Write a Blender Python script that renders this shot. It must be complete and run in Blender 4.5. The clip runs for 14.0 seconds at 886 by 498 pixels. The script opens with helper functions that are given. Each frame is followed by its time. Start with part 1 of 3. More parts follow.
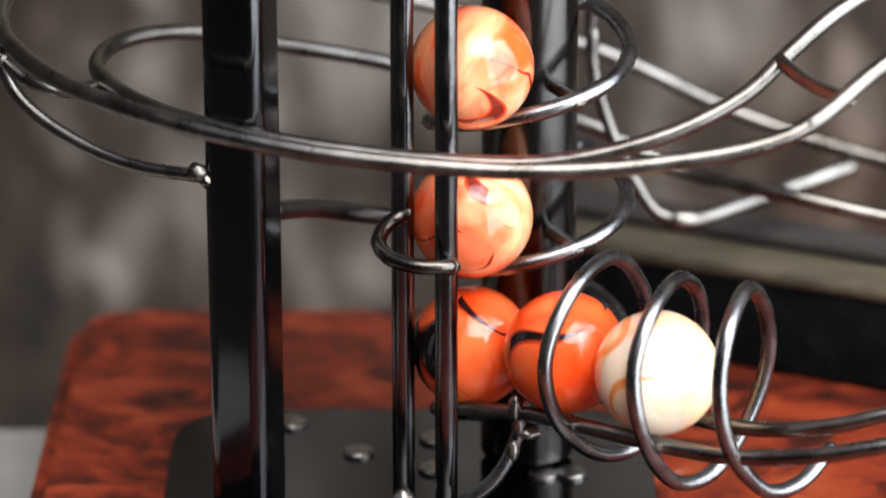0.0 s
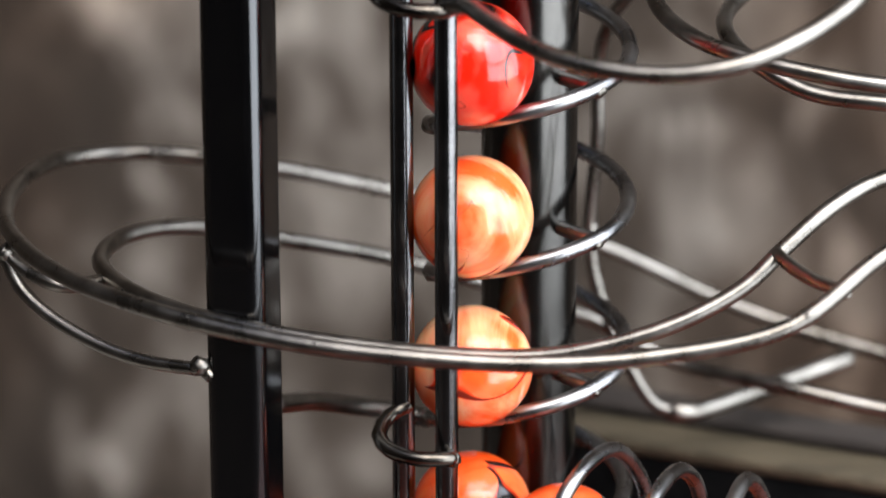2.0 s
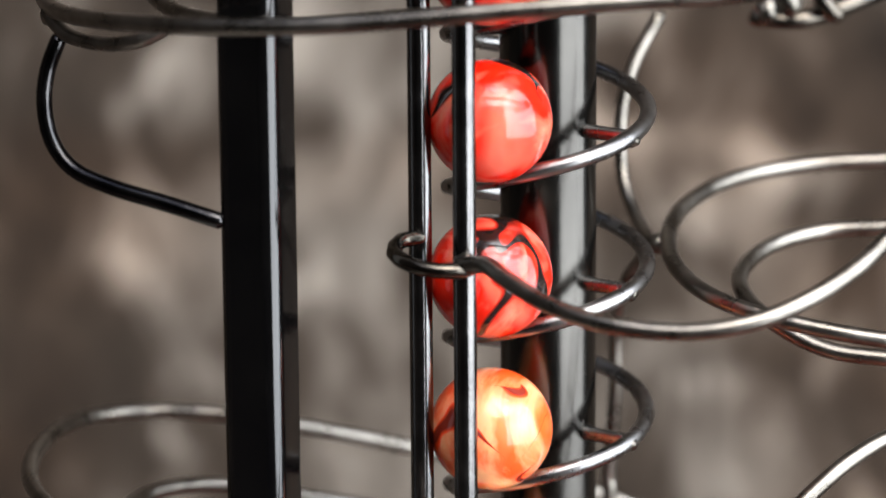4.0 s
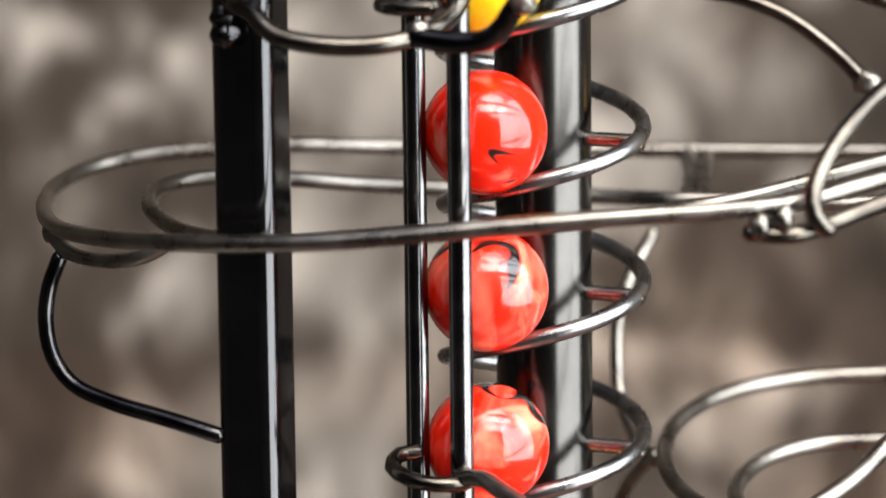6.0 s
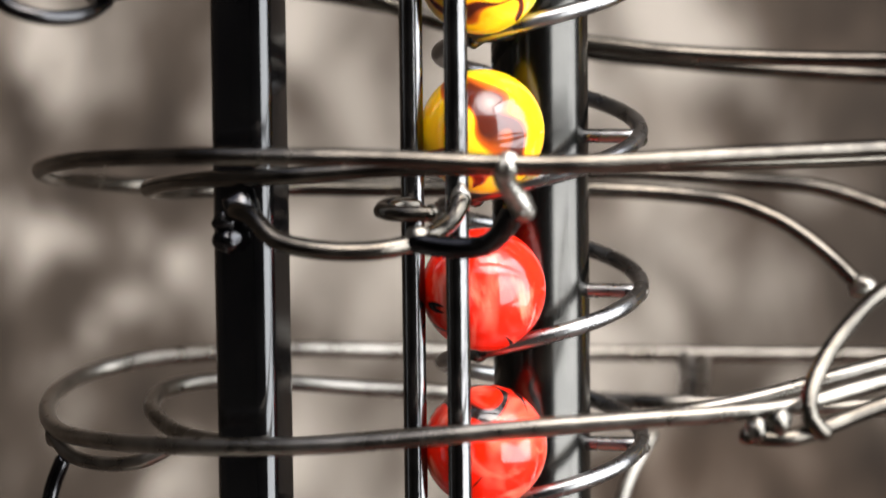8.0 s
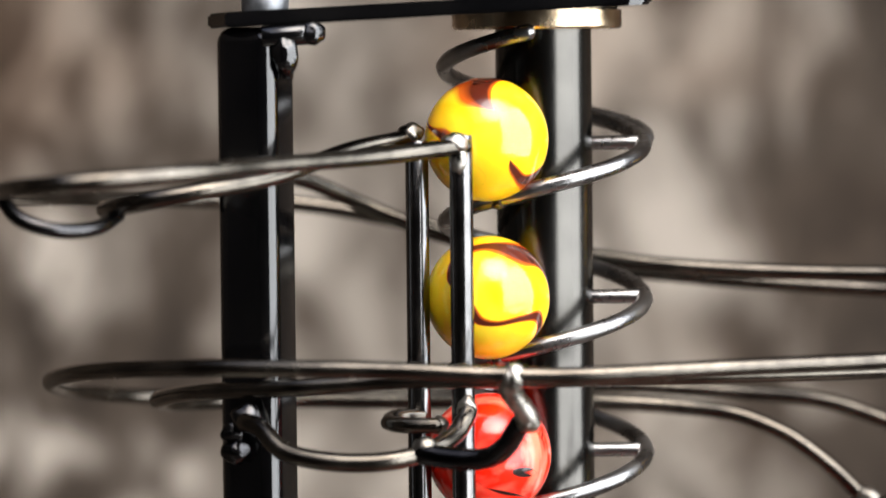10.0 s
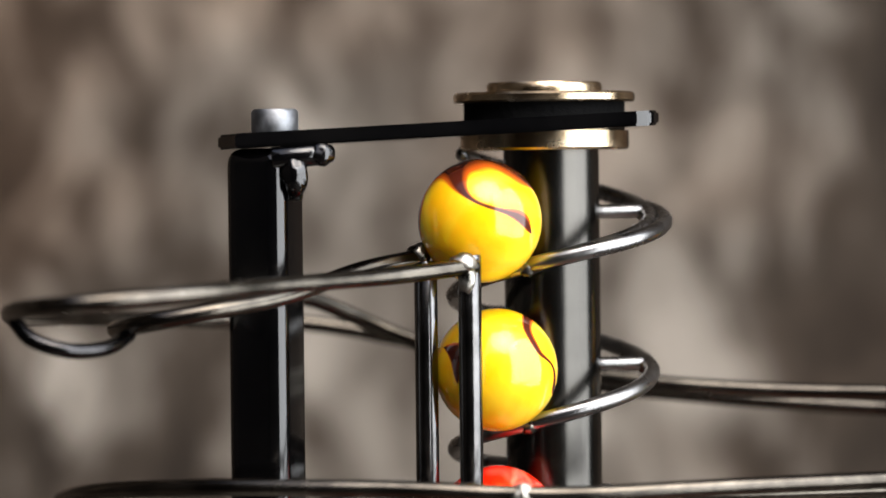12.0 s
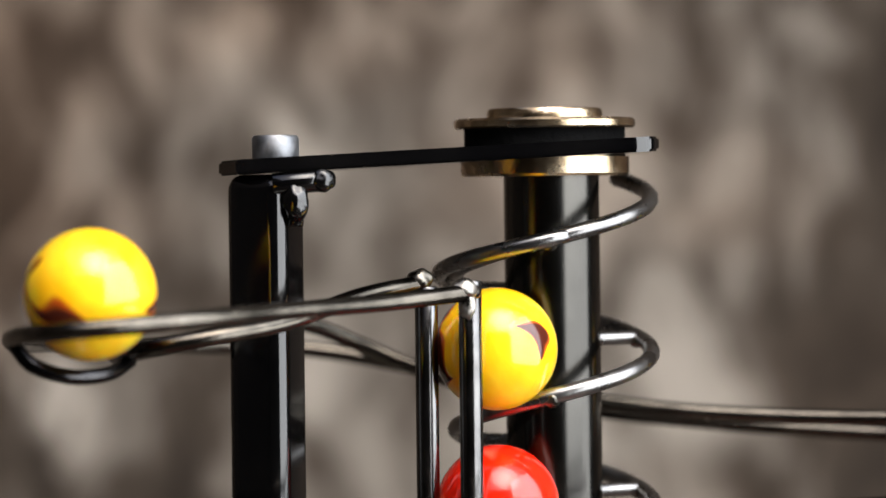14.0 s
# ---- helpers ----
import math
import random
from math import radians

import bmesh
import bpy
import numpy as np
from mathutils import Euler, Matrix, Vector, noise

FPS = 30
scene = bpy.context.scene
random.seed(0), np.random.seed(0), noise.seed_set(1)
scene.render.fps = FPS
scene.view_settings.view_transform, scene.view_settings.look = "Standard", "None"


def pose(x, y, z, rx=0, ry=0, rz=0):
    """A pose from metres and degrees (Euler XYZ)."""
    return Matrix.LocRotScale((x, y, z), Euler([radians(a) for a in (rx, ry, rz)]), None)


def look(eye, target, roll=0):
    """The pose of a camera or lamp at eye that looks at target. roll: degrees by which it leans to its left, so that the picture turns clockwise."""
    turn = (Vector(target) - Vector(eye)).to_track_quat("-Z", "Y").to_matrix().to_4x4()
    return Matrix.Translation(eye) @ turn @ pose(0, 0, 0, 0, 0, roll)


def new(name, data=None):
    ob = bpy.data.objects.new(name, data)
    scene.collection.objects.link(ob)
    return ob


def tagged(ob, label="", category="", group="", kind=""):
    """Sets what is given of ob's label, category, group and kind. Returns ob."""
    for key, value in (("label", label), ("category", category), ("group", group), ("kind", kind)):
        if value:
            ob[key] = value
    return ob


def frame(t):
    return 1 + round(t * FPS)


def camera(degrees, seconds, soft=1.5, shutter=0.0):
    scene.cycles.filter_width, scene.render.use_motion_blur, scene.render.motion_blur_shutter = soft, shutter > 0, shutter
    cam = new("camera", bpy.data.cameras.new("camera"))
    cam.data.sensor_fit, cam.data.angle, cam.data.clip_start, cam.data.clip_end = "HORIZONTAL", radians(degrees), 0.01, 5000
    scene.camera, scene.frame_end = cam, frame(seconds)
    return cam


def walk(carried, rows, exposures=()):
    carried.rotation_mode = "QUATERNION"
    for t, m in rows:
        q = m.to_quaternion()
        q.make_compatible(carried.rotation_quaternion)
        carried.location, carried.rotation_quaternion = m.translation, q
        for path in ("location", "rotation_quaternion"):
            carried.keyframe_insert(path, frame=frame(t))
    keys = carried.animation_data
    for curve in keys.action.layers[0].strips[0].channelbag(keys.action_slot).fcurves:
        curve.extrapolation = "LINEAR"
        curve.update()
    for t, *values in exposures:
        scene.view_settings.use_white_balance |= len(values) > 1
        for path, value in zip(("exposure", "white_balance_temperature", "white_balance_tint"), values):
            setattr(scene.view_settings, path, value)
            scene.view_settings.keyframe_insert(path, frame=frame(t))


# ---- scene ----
cam = camera(14.19, 14.0, soft=1.5, shutter=0.5)
cam.data.dof.use_dof = True
cam.data.dof.focus_distance = 0.715
cam.data.dof.aperture_fstop = 9.0
walk(cam, [
    (0.0, look((-0.0200, -0.6989, 0.3134), (-0.01674, 0.23745, -0.03782), -0.036)),
    (0.5, look((-0.0200, -0.7006, 0.3140), (-0.01676, 0.24104, -0.02256), -0.032)),
    (1.0, look((-0.0200, -0.7022, 0.3145), (-0.01680, 0.24399, -0.00919), -0.073)),
    (1.5, look((-0.0200, -0.7034, 0.3150), (-0.01672, 0.24631, 0.00200), -0.107)),
    (2.0, look((-0.0200, -0.7050, 0.3155), (-0.01670, 0.24896, 0.01563), -0.160)),
    (2.5, look((-0.0200, -0.7070, 0.3161), (-0.01703, 0.25200, 0.03264), -0.216)),
    (3.0, look((-0.0200, -0.7092, 0.3167), (-0.01908, 0.25508, 0.05194), -0.243)),
    (3.2, look((-0.0200, -0.7103, 0.3170), (-0.02045, 0.25636, 0.06077), -0.248)),
    (5.3, look((-0.0200, -0.7177, 0.3187), (-0.02110, 0.26329, 0.12490), -0.677)),
    (5.5, look((-0.0200, -0.7186, 0.3189), (-0.02075, 0.26385, 0.13257), -0.625)),
    (6.0, look((-0.0200, -0.7205, 0.3192), (-0.02055, 0.26479, 0.14824), -0.650)),
    (6.5, look((-0.0200, -0.7220, 0.3195), (-0.02047, 0.26539, 0.16119), -0.670)),
    (7.0, look((-0.0200, -0.7234, 0.3197), (-0.02024, 0.26578, 0.17294), -0.698)),
    (7.5, look((-0.0200, -0.7251, 0.3199), (-0.02000, 0.26608, 0.18741), -0.644)),
    (8.0, look((-0.0200, -0.7273, 0.3202), (-0.01981, 0.26616, 0.20591), -0.671)),
    (8.5, look((-0.0200, -0.7291, 0.3204), (-0.01960, 0.26598, 0.22098), -0.637)),
    (9.0, look((-0.0200, -0.7308, 0.3206), (-0.01961, 0.26557, 0.23578), -0.729)),
    (9.2, look((-0.0200, -0.7316, 0.3206), (-0.02018, 0.26533, 0.24224), -0.633)),
    (11.3, look((-0.0200, -0.7374, 0.3209), (-0.02312, 0.26211, 0.29134), -0.683)),
    (11.5, look((-0.0200, -0.7377, 0.3210), (-0.02335, 0.26191, 0.29347), -0.760)),
    (12.0, look((-0.0200, -0.7385, 0.3210), (-0.02314, 0.26131, 0.29977), -0.660)),
    (12.5, look((-0.0200, -0.7388, 0.3210), (-0.02309, 0.26101, 0.30283), -0.654)),
    (13.0, look((-0.0200, -0.7390, 0.3210), (-0.02319, 0.26088, 0.30409), -0.704)),
    (13.5, look((-0.0200, -0.7392, 0.3210), (-0.02327, 0.26067, 0.30610), -0.707)),
    (14.0, look((-0.0200, -0.7393, 0.3210), (-0.02319, 0.26057, 0.30707), -0.693)),
], exposures=[(0.0, 0.8, 6050, 10), (3.2, 0.8, 6200, 10), (5.3, 1.2, 6400, 10), (9.2, 1.2, 6450, 10), (11.3, 0.6, 6500, 10), (14.0, 0.6, 6500, 10)])

# ---- light ----
SUN_UP, SUN_TURN = 57.0, 24.0      # height above the horizon; turn from the viewing direction's back towards the right
world = bpy.data.worlds.new("sky")
scene.world = world
world.use_nodes = True
wn = world.node_tree.nodes
sky = wn.new("ShaderNodeTexSky")
sky.sky_type, sky.sun_disc = "NISHITA", False
sky.dust_density, sky.air_density = 5.0, 1.0
sky.sun_elevation, sky.sun_rotation = radians(SUN_UP), radians(180 - SUN_TURN)
world.node_tree.links.new(sky.outputs[0], wn["Background"].inputs[0])
wn["Background"].inputs[1].default_value = 0.15
sun = new("sun", bpy.data.lights.new("sun", "SUN"))
sun.data.energy, sun.data.angle, sun.data.color = 1.5, radians(45), (0.97, 0.985, 1.0)
a = radians(SUN_TURN)
sun.matrix_world = look((math.sin(a), -math.cos(a), math.tan(radians(SUN_UP))), (0, 0, 0))
WINDOW = ((1.25, -0.72, 0.88), (0.0, 0.0, 0.88))     # middle of the tall opening, and what it faces
# area lamp standing in for the bright opening that the highlights imply
day = new("window_daylight", bpy.data.lights.new("window_daylight", "AREA"))
day.data.shape, day.data.size, day.data.size_y = "RECTANGLE", 1.8, 2.5
day.data.energy, day.data.color = 58, (0.94, 0.97, 1.0)
day.matrix_world = look(*WINDOW)

# ---- materials ----
def material(name):
    m = bpy.data.materials.new(name)
    m.use_nodes = True
    n, l = m.node_tree.nodes, m.node_tree.links
    return m, n, l, n["Principled BSDF"]


def noise_node(n, l, scale, detail=4.0, rough=0.55, stretch=None, distort=0.0):
    c = n.new("ShaderNodeTexCoord")
    t = n.new("ShaderNodeTexNoise")
    t.inputs["Scale"].default_value, t.inputs["Detail"].default_value = scale, detail
    t.inputs["Roughness"].default_value, t.inputs["Distortion"].default_value = rough, distort
    if stretch:
        k = n.new("ShaderNodeMapping")
        k.inputs["Scale"].default_value = stretch
        l.new(c.outputs["Object"], k.inputs["Vector"])
        l.new(k.outputs[0], t.inputs["Vector"])
    else:
        l.new(c.outputs["Object"], t.inputs["Vector"])
    return t


def ramp(n, l, source, stops):
    r = n.new("ShaderNodeValToRGB")
    e = r.color_ramp.elements
    while len(e) < len(stops):
        e.new(0.5)
    for i, (p, c) in enumerate(stops):
        e[i].position = p
        e[i].color = (*c, 1) if len(c) == 3 else c
    l.new(source, r.inputs[0])
    return r


def bump(n, l, b, source, strength, distance=0.001):
    k = n.new("ShaderNodeBump")
    k.inputs["Strength"].default_value, k.inputs["Distance"].default_value = strength, distance
    l.new(source, k.inputs["Height"])
    l.new(k.outputs[0], b.inputs["Normal"])


def grey(v):
    return (v, v, v)


def metal(name, dark, light, rough_lo, rough_hi, scale=120, metallic=1.0, coat=0.0, relief=0.15, gloss=0.5):
    m, n, l, b = material(name)
    t = noise_node(n, l, scale, 5)
    s = noise_node(n, l, scale * 8, 3)
    c = ramp(n, l, t.outputs["Fac"], [(0.35, dark), (0.65, light)])
    l.new(c.outputs[0], b.inputs["Base Color"])
    r = ramp(n, l, t.outputs["Fac"], [(0.3, grey(rough_lo)), (0.7, grey(rough_hi))])
    l.new(r.outputs[0], b.inputs["Roughness"])
    b.inputs["Metallic"].default_value = metallic
    b.inputs["Coat Weight"].default_value, b.inputs["Coat Roughness"].default_value = coat, 0.06
    b.inputs["Specular IOR Level"].default_value = gloss
    bump(n, l, b, s.outputs["Fac"], relief, 0.0002)
    return m


WIRE = metal("bare_steel_wire", (0.12, 0.110, 0.094), (0.24, 0.222, 0.195), 0.24, 0.36)
DARKWIRE = metal("darker_steel_wire", (0.055, 0.049, 0.041), (0.125, 0.112, 0.093), 0.17, 0.28)
BLACKWIRE = metal("blackened_steel_wire", (0.022, 0.022, 0.024), (0.055, 0.054, 0.054), 0.16, 0.26)
ROD = metal("dark_steel_rod", (0.10, 0.098, 0.097), (0.17, 0.166, 0.163), 0.14, 0.24, metallic=1.0)
HELIX = metal("dark_wire", (0.16, 0.158, 0.158), (0.29, 0.284, 0.276), 0.22, 0.34)
LACQUER = metal("black_lacquer", (0.0008, 0.0008, 0.001), (0.0018, 0.0017, 0.0017), 0.08, 0.15, 60, 0.0, 0.0, 0.02, 0.65)
TUBE = metal("polished_tube", (0.052, 0.050, 0.046), (0.090, 0.086, 0.078), 0.17, 0.25, 25, relief=0.0)
WELD = metal("weld_bead", (0.07, 0.065, 0.057), (0.21, 0.193, 0.165), 0.2, 0.4, 400)
SILVERWELD = metal("bright_weld", (0.17, 0.16, 0.14), (0.40, 0.374, 0.335), 0.22, 0.42, 400)
BRONZE = metal("bearing_metal", (0.46, 0.33, 0.19), (0.66, 0.52, 0.35), 0.16, 0.3, 200)
ZINC = metal("zinc_bolt", (0.15, 0.156, 0.165), (0.27, 0.277, 0.29), 0.4, 0.58, 300)


def maths(n, l, op, a, b, clamp=False):
    k = n.new("ShaderNodeMath")
    k.operation, k.use_clamp = op, clamp
    for slot, v in zip(k.inputs, (a, b)):
        if isinstance(v, (int, float)):
            slot.default_value = v
        else:
            l.new(v, slot)
    return k.outputs[0]


def blend(n, l, fac, a, b, how="MIX"):
    k = n.new("ShaderNodeMix")
    k.data_type, k.blend_type = "RGBA", how
    for name, v in (("Factor", fac), ("A", a), ("B", b)):
        slot = [q for q in k.inputs if q.name == name and (name == "Factor" and q.type == "VALUE" or q.type == "RGBA")][0]
        if isinstance(v, (int, float)):
            slot.default_value = v
        elif isinstance(v, tuple):
            slot.default_value = (*v, 1)
        else:
            l.new(v, slot)
    return [q for q in k.outputs if q.type == "RGBA"][0]


def glass_marble(name, base, second, streak, dark, seed, curls=1.0, pale=0.6, scale=34.0, clear=0.0):
    """Opaque swirled glass: clouds and fine drawn streaks of a paler colour, and tapered dark curls that come and go."""
    m, n, l, b = material(name)

    def field(size, w, detail, stretch, distort):
        t = noise_node(n, l, size, detail, 0.5, stretch, distort)
        t.noise_dimensions = "4D"
        t.inputs["W"].default_value = w
        return t.outputs["Fac"]

    cloud = ramp(n, l, field(scale * 1.1, seed, 2.0, (1, 1.3, 0.8), 1.6), [(0.46 + clear, grey(0)), (0.62 + clear, grey(1))]).outputs[0]
    drawn = ramp(n, l, field(scale * 2.2, seed + 3, 5.0, (0.35, 1.6, 0.8), 1.2), [(0.45 + clear, grey(0)), (0.60 + clear * 0.6, grey(1))]).outputs[0]
    light = maths(n, l, "ADD", maths(n, l, "MULTIPLY", cloud, 0.5 * pale), maths(n, l, "MULTIPLY", drawn, 0.65 * pale), True)
    colour = blend(n, l, light, base, second)
    away = maths(n, l, "ABSOLUTE", maths(n, l, "SUBTRACT", field(scale * 0.9, seed + 7, 0.6, (1, 1, 1), 2.2), 0.5), 0)
    width = maths(n, l, "MAXIMUM", maths(n, l, "MULTIPLY", maths(n, l, "SUBTRACT", field(scale * 1.2, seed + 11, 1.0, (1, 1, 1), 0.6), 0.48), 0.42 * curls), 0.0005)
    curl = maths(n, l, "SUBTRACT", 1.0, maths(n, l, "DIVIDE", away, width), True)
    colour = blend(n, l, ramp(n, l, curl, [(0.0, grey(0)), (0.22, grey(1))]).outputs[0], colour, streak)
    colour = blend(n, l, ramp(n, l, curl, [(0.25, grey(0)), (0.55, grey(1))]).outputs[0], colour, dark)
    l.new(colour, b.inputs["Base Color"])
    b.inputs["Roughness"].default_value = 0.25
    b.inputs["IOR"].default_value = 1.5
    b.inputs["Specular IOR Level"].default_value = 0.12
    b.inputs["Coat Weight"].default_value, b.inputs["Coat Roughness"].default_value = 0.9, 0.08
    b.inputs["Subsurface Weight"].default_value = 0.5
    b.inputs["Subsurface Radius"].default_value = (1, 0.4, 0.15)
    b.inputs["Subsurface Scale"].default_value = 0.003
    return m


INK = (0.012, 0.007, 0.006)
ORANGE = [glass_marble("orange_glass", (0.95, 0.075, 0.004), (0.97, 0.40, 0.13), (0.55, 0.04, 0.008), INK, 5.0 + 2.3 * i, 1.6, 0.32, 30) for i in (0, 1)]
PEACH = [glass_marble("peach_glass", (0.96, 0.10, 0.015), (0.97, 0.58, 0.30), (0.92, 0.06, 0.008), (0.20, 0.02, 0.010), 3.7 * i, 0.8, 0.75, 30) for i in (1, 2)]
PALE = glass_marble("cream_glass", (0.93, 0.58, 0.33), (0.93, 0.82, 0.66), (0.92, 0.44, 0.18), (0.88, 0.32, 0.10), 8.1, 0.25, 1.1, 30)
RED = [glass_marble("red_glass", (0.88, 0.014, 0.002), (0.95, 0.44, 0.28), (0.45, 0.016, 0.006), INK, 20 + i * 2.9, 1.5, 0.6, 36, 0.06) for i in range(3)]
YELLOW = [glass_marble("yellow_glass", (0.95, 0.49, 0.004), (0.95, 0.70, 0.03), (0.50, 0.09, 0.008), (0.07, 0.012, 0.006), 45.2 + i * 4.1, 1.7, 0.8, 30) for i in range(3)]


def wood_material():
    m, n, l, b = material("red_stained_wood")
    t = noise_node(n, l, 48, 7, 0.72, (1, 1.5, 1.5), 0.8)
    # the palest stop paints whitish glare spots into the grain
    c = ramp(n, l, t.outputs["Fac"], [(0.36, (0.009, 0.0032, 0.0018)), (0.46, (0.068, 0.0088, 0.0030)), (0.55, (0.185, 0.0235, 0.0060)), (0.66, (0.24, 0.0480, 0.0148)), (0.74, (0.25, 0.1500, 0.1080))])
    l.new(c.outputs[0], b.inputs["Base Color"])
    b.inputs["Roughness"].default_value = 0.5
    b.inputs["Specular IOR Level"].default_value = 0.3
    bump(n, l, b, t.outputs["Fac"], 0.4, 0.001)
    return m


def rough_material(name, stops, scale, rough=0.85, stretch=None, relief=0.5, depth=0.004, gloss=0.3):
    m, n, l, b = material(name)
    t = noise_node(n, l, scale, 6, 0.6, stretch, 0.3)
    c = ramp(n, l, t.outputs["Fac"], stops)
    l.new(c.outputs[0], b.inputs["Base Color"])
    b.inputs["Roughness"].default_value = rough
    b.inputs["Specular IOR Level"].default_value = gloss
    bump(n, l, b, t.outputs["Fac"], relief, depth)
    return m


WOOD = wood_material()
TAN = rough_material("tan_wood", [(0.3, (0.045, 0.036, 0.022)), (0.7, (0.11, 0.088, 0.056))], 40, 0.6, (1, 6, 6), 0.3, 0.001)


# pale stains of the wall, gathered mid-view to paint in darker edges: middle and half size across and up, metres
STAINS_AND_FALLOFF = [
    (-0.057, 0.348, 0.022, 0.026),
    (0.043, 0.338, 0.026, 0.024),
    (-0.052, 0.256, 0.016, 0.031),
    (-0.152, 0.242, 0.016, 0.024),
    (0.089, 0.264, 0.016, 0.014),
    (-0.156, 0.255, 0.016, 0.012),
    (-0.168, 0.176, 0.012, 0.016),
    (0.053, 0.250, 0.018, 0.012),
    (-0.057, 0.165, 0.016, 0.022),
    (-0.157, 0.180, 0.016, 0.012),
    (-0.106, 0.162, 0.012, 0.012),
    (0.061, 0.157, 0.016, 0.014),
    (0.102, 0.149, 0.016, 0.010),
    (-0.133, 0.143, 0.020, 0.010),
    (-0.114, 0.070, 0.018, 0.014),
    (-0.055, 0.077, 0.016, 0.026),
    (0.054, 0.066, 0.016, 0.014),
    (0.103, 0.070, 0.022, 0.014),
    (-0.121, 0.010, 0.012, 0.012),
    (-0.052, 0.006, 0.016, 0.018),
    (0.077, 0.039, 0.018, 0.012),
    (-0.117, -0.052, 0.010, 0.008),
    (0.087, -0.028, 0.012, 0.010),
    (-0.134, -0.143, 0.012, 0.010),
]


def wall_material():
    m, n, l, b = material("weathered_wall")
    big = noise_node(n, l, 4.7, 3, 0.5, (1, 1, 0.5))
    # moves the paler part mid-view, so the left side is painted darker
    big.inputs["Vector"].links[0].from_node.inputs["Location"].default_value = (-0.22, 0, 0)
    mid = noise_node(n, l, 40, 5, 0.6, (1, 1, 0.5), 0.5)
    mix = n.new("ShaderNodeMath")
    mix.operation = "MULTIPLY_ADD"
    l.new(big.outputs["Fac"], mix.inputs[0])
    mix.inputs[1].default_value = 0.55
    add = n.new("ShaderNodeMath")
    add.operation = "MULTIPLY"
    add.inputs[1].default_value = 0.6
    l.new(mid.outputs["Fac"], add.inputs[0])
    l.new(add.outputs[0], mix.inputs[2])
    co = n.new("ShaderNodeTexCoord")
    warp = n.new("ShaderNodeVectorMath")
    warp.operation = "MULTIPLY_ADD"
    l.new(mid.outputs["Color"], warp.inputs[0])
    warp.inputs[1].default_value = (0.07, 0, 0.07)
    l.new(co.outputs["Object"], warp.inputs[2])
    drift = n.new("ShaderNodeVectorMath")
    drift.operation = "MULTIPLY_ADD"
    l.new(big.outputs["Color"], drift.inputs[0])
    drift.inputs[1].default_value = (0.14, 0, 0.14)
    l.new(warp.outputs[0], drift.inputs[2])
    total = mix.outputs[0]
    for x, z, rx, rz in STAINS_AND_FALLOFF:
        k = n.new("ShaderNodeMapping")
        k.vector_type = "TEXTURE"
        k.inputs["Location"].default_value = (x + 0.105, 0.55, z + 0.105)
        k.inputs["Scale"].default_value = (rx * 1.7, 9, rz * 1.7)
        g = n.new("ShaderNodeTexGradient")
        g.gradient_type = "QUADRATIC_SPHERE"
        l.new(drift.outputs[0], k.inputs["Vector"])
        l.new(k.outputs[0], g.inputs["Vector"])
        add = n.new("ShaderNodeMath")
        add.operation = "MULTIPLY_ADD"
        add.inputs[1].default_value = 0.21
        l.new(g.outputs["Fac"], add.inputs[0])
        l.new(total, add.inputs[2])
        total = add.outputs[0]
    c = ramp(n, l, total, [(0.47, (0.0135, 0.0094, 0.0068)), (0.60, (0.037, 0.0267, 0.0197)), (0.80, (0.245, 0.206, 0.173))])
    hue = ramp(n, l, noise_node(n, l, 3.4, 3, 0.5, (1, 1, 1.6)).outputs["Fac"], [(0.36, (1.0, 0.88, 0.77)), (0.50, (0.93, 0.97, 0.97))])
    l.new(blend(n, l, 1.0, c.outputs[0], hue.outputs[0], "MULTIPLY"), b.inputs["Base Color"])
    b.inputs["Roughness"].default_value = 0.9
    b.inputs["Specular IOR Level"].default_value = 0.12
    bump(n, l, b, mid.outputs["Fac"], 0.5, 0.006)
    return m


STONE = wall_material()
TABLE = rough_material("pale_tabletop", [(0.3, (0.26, 0.25, 0.225)), (0.7, (0.36, 0.347, 0.315))], 25, 0.6)
MATTE = rough_material("matte_black", [(0.3, (0.003, 0.003, 0.003)), (0.7, (0.007, 0.007, 0.007))], 90, 0.95, gloss=0.03)
DARKWALL = rough_material("dark_wall", [(0.36, (0.010, 0.008, 0.0065)), (0.64, (0.036, 0.029, 0.024))], 14, 0.9)
GROUND = rough_material("dark_ground", [(0.3, (0.020, 0.0155, 0.0125)), (0.7, (0.055, 0.043, 0.035))], 9, 0.9)

# ---- mesh helpers (lengths in millimetres) ----
MM = 0.001


def mesh_of(name, bm, mat, smooth=True, sharp=40, firm=False):
    me = bpy.data.meshes.new(name)
    bmesh.ops.recalc_face_normals(bm, faces=bm.faces)
    bm.to_mesh(me)
    bm.free()
    me.materials.append(mat)
    if smooth:
        me.shade_smooth()
        me.set_sharp_from_angle(angle=radians(sharp))
    if firm:
        # flat faces stay flat up to their rounded edges
        total = [Vector() for v in me.vertices]
        for p in me.polygons:
            for v in p.vertices:
                total[v] += p.normal * p.area
        me.normals_split_custom_set_from_vertices([v.normalized() for v in total])
    return me


def part(name, bm, mat, parent, label="", smooth=True, sharp=40, firm=False):
    ob = new(name, mesh_of(name, bm, mat, smooth, sharp, firm))
    ob.parent = parent
    if label:
        tagged(ob, label)
    return ob


def thing(name, label, category, group="", kind="", at=(0, 0, 0)):
    ob = new(name)
    ob.location = Vector(at) * MM
    return tagged(ob, label, category, group, kind)


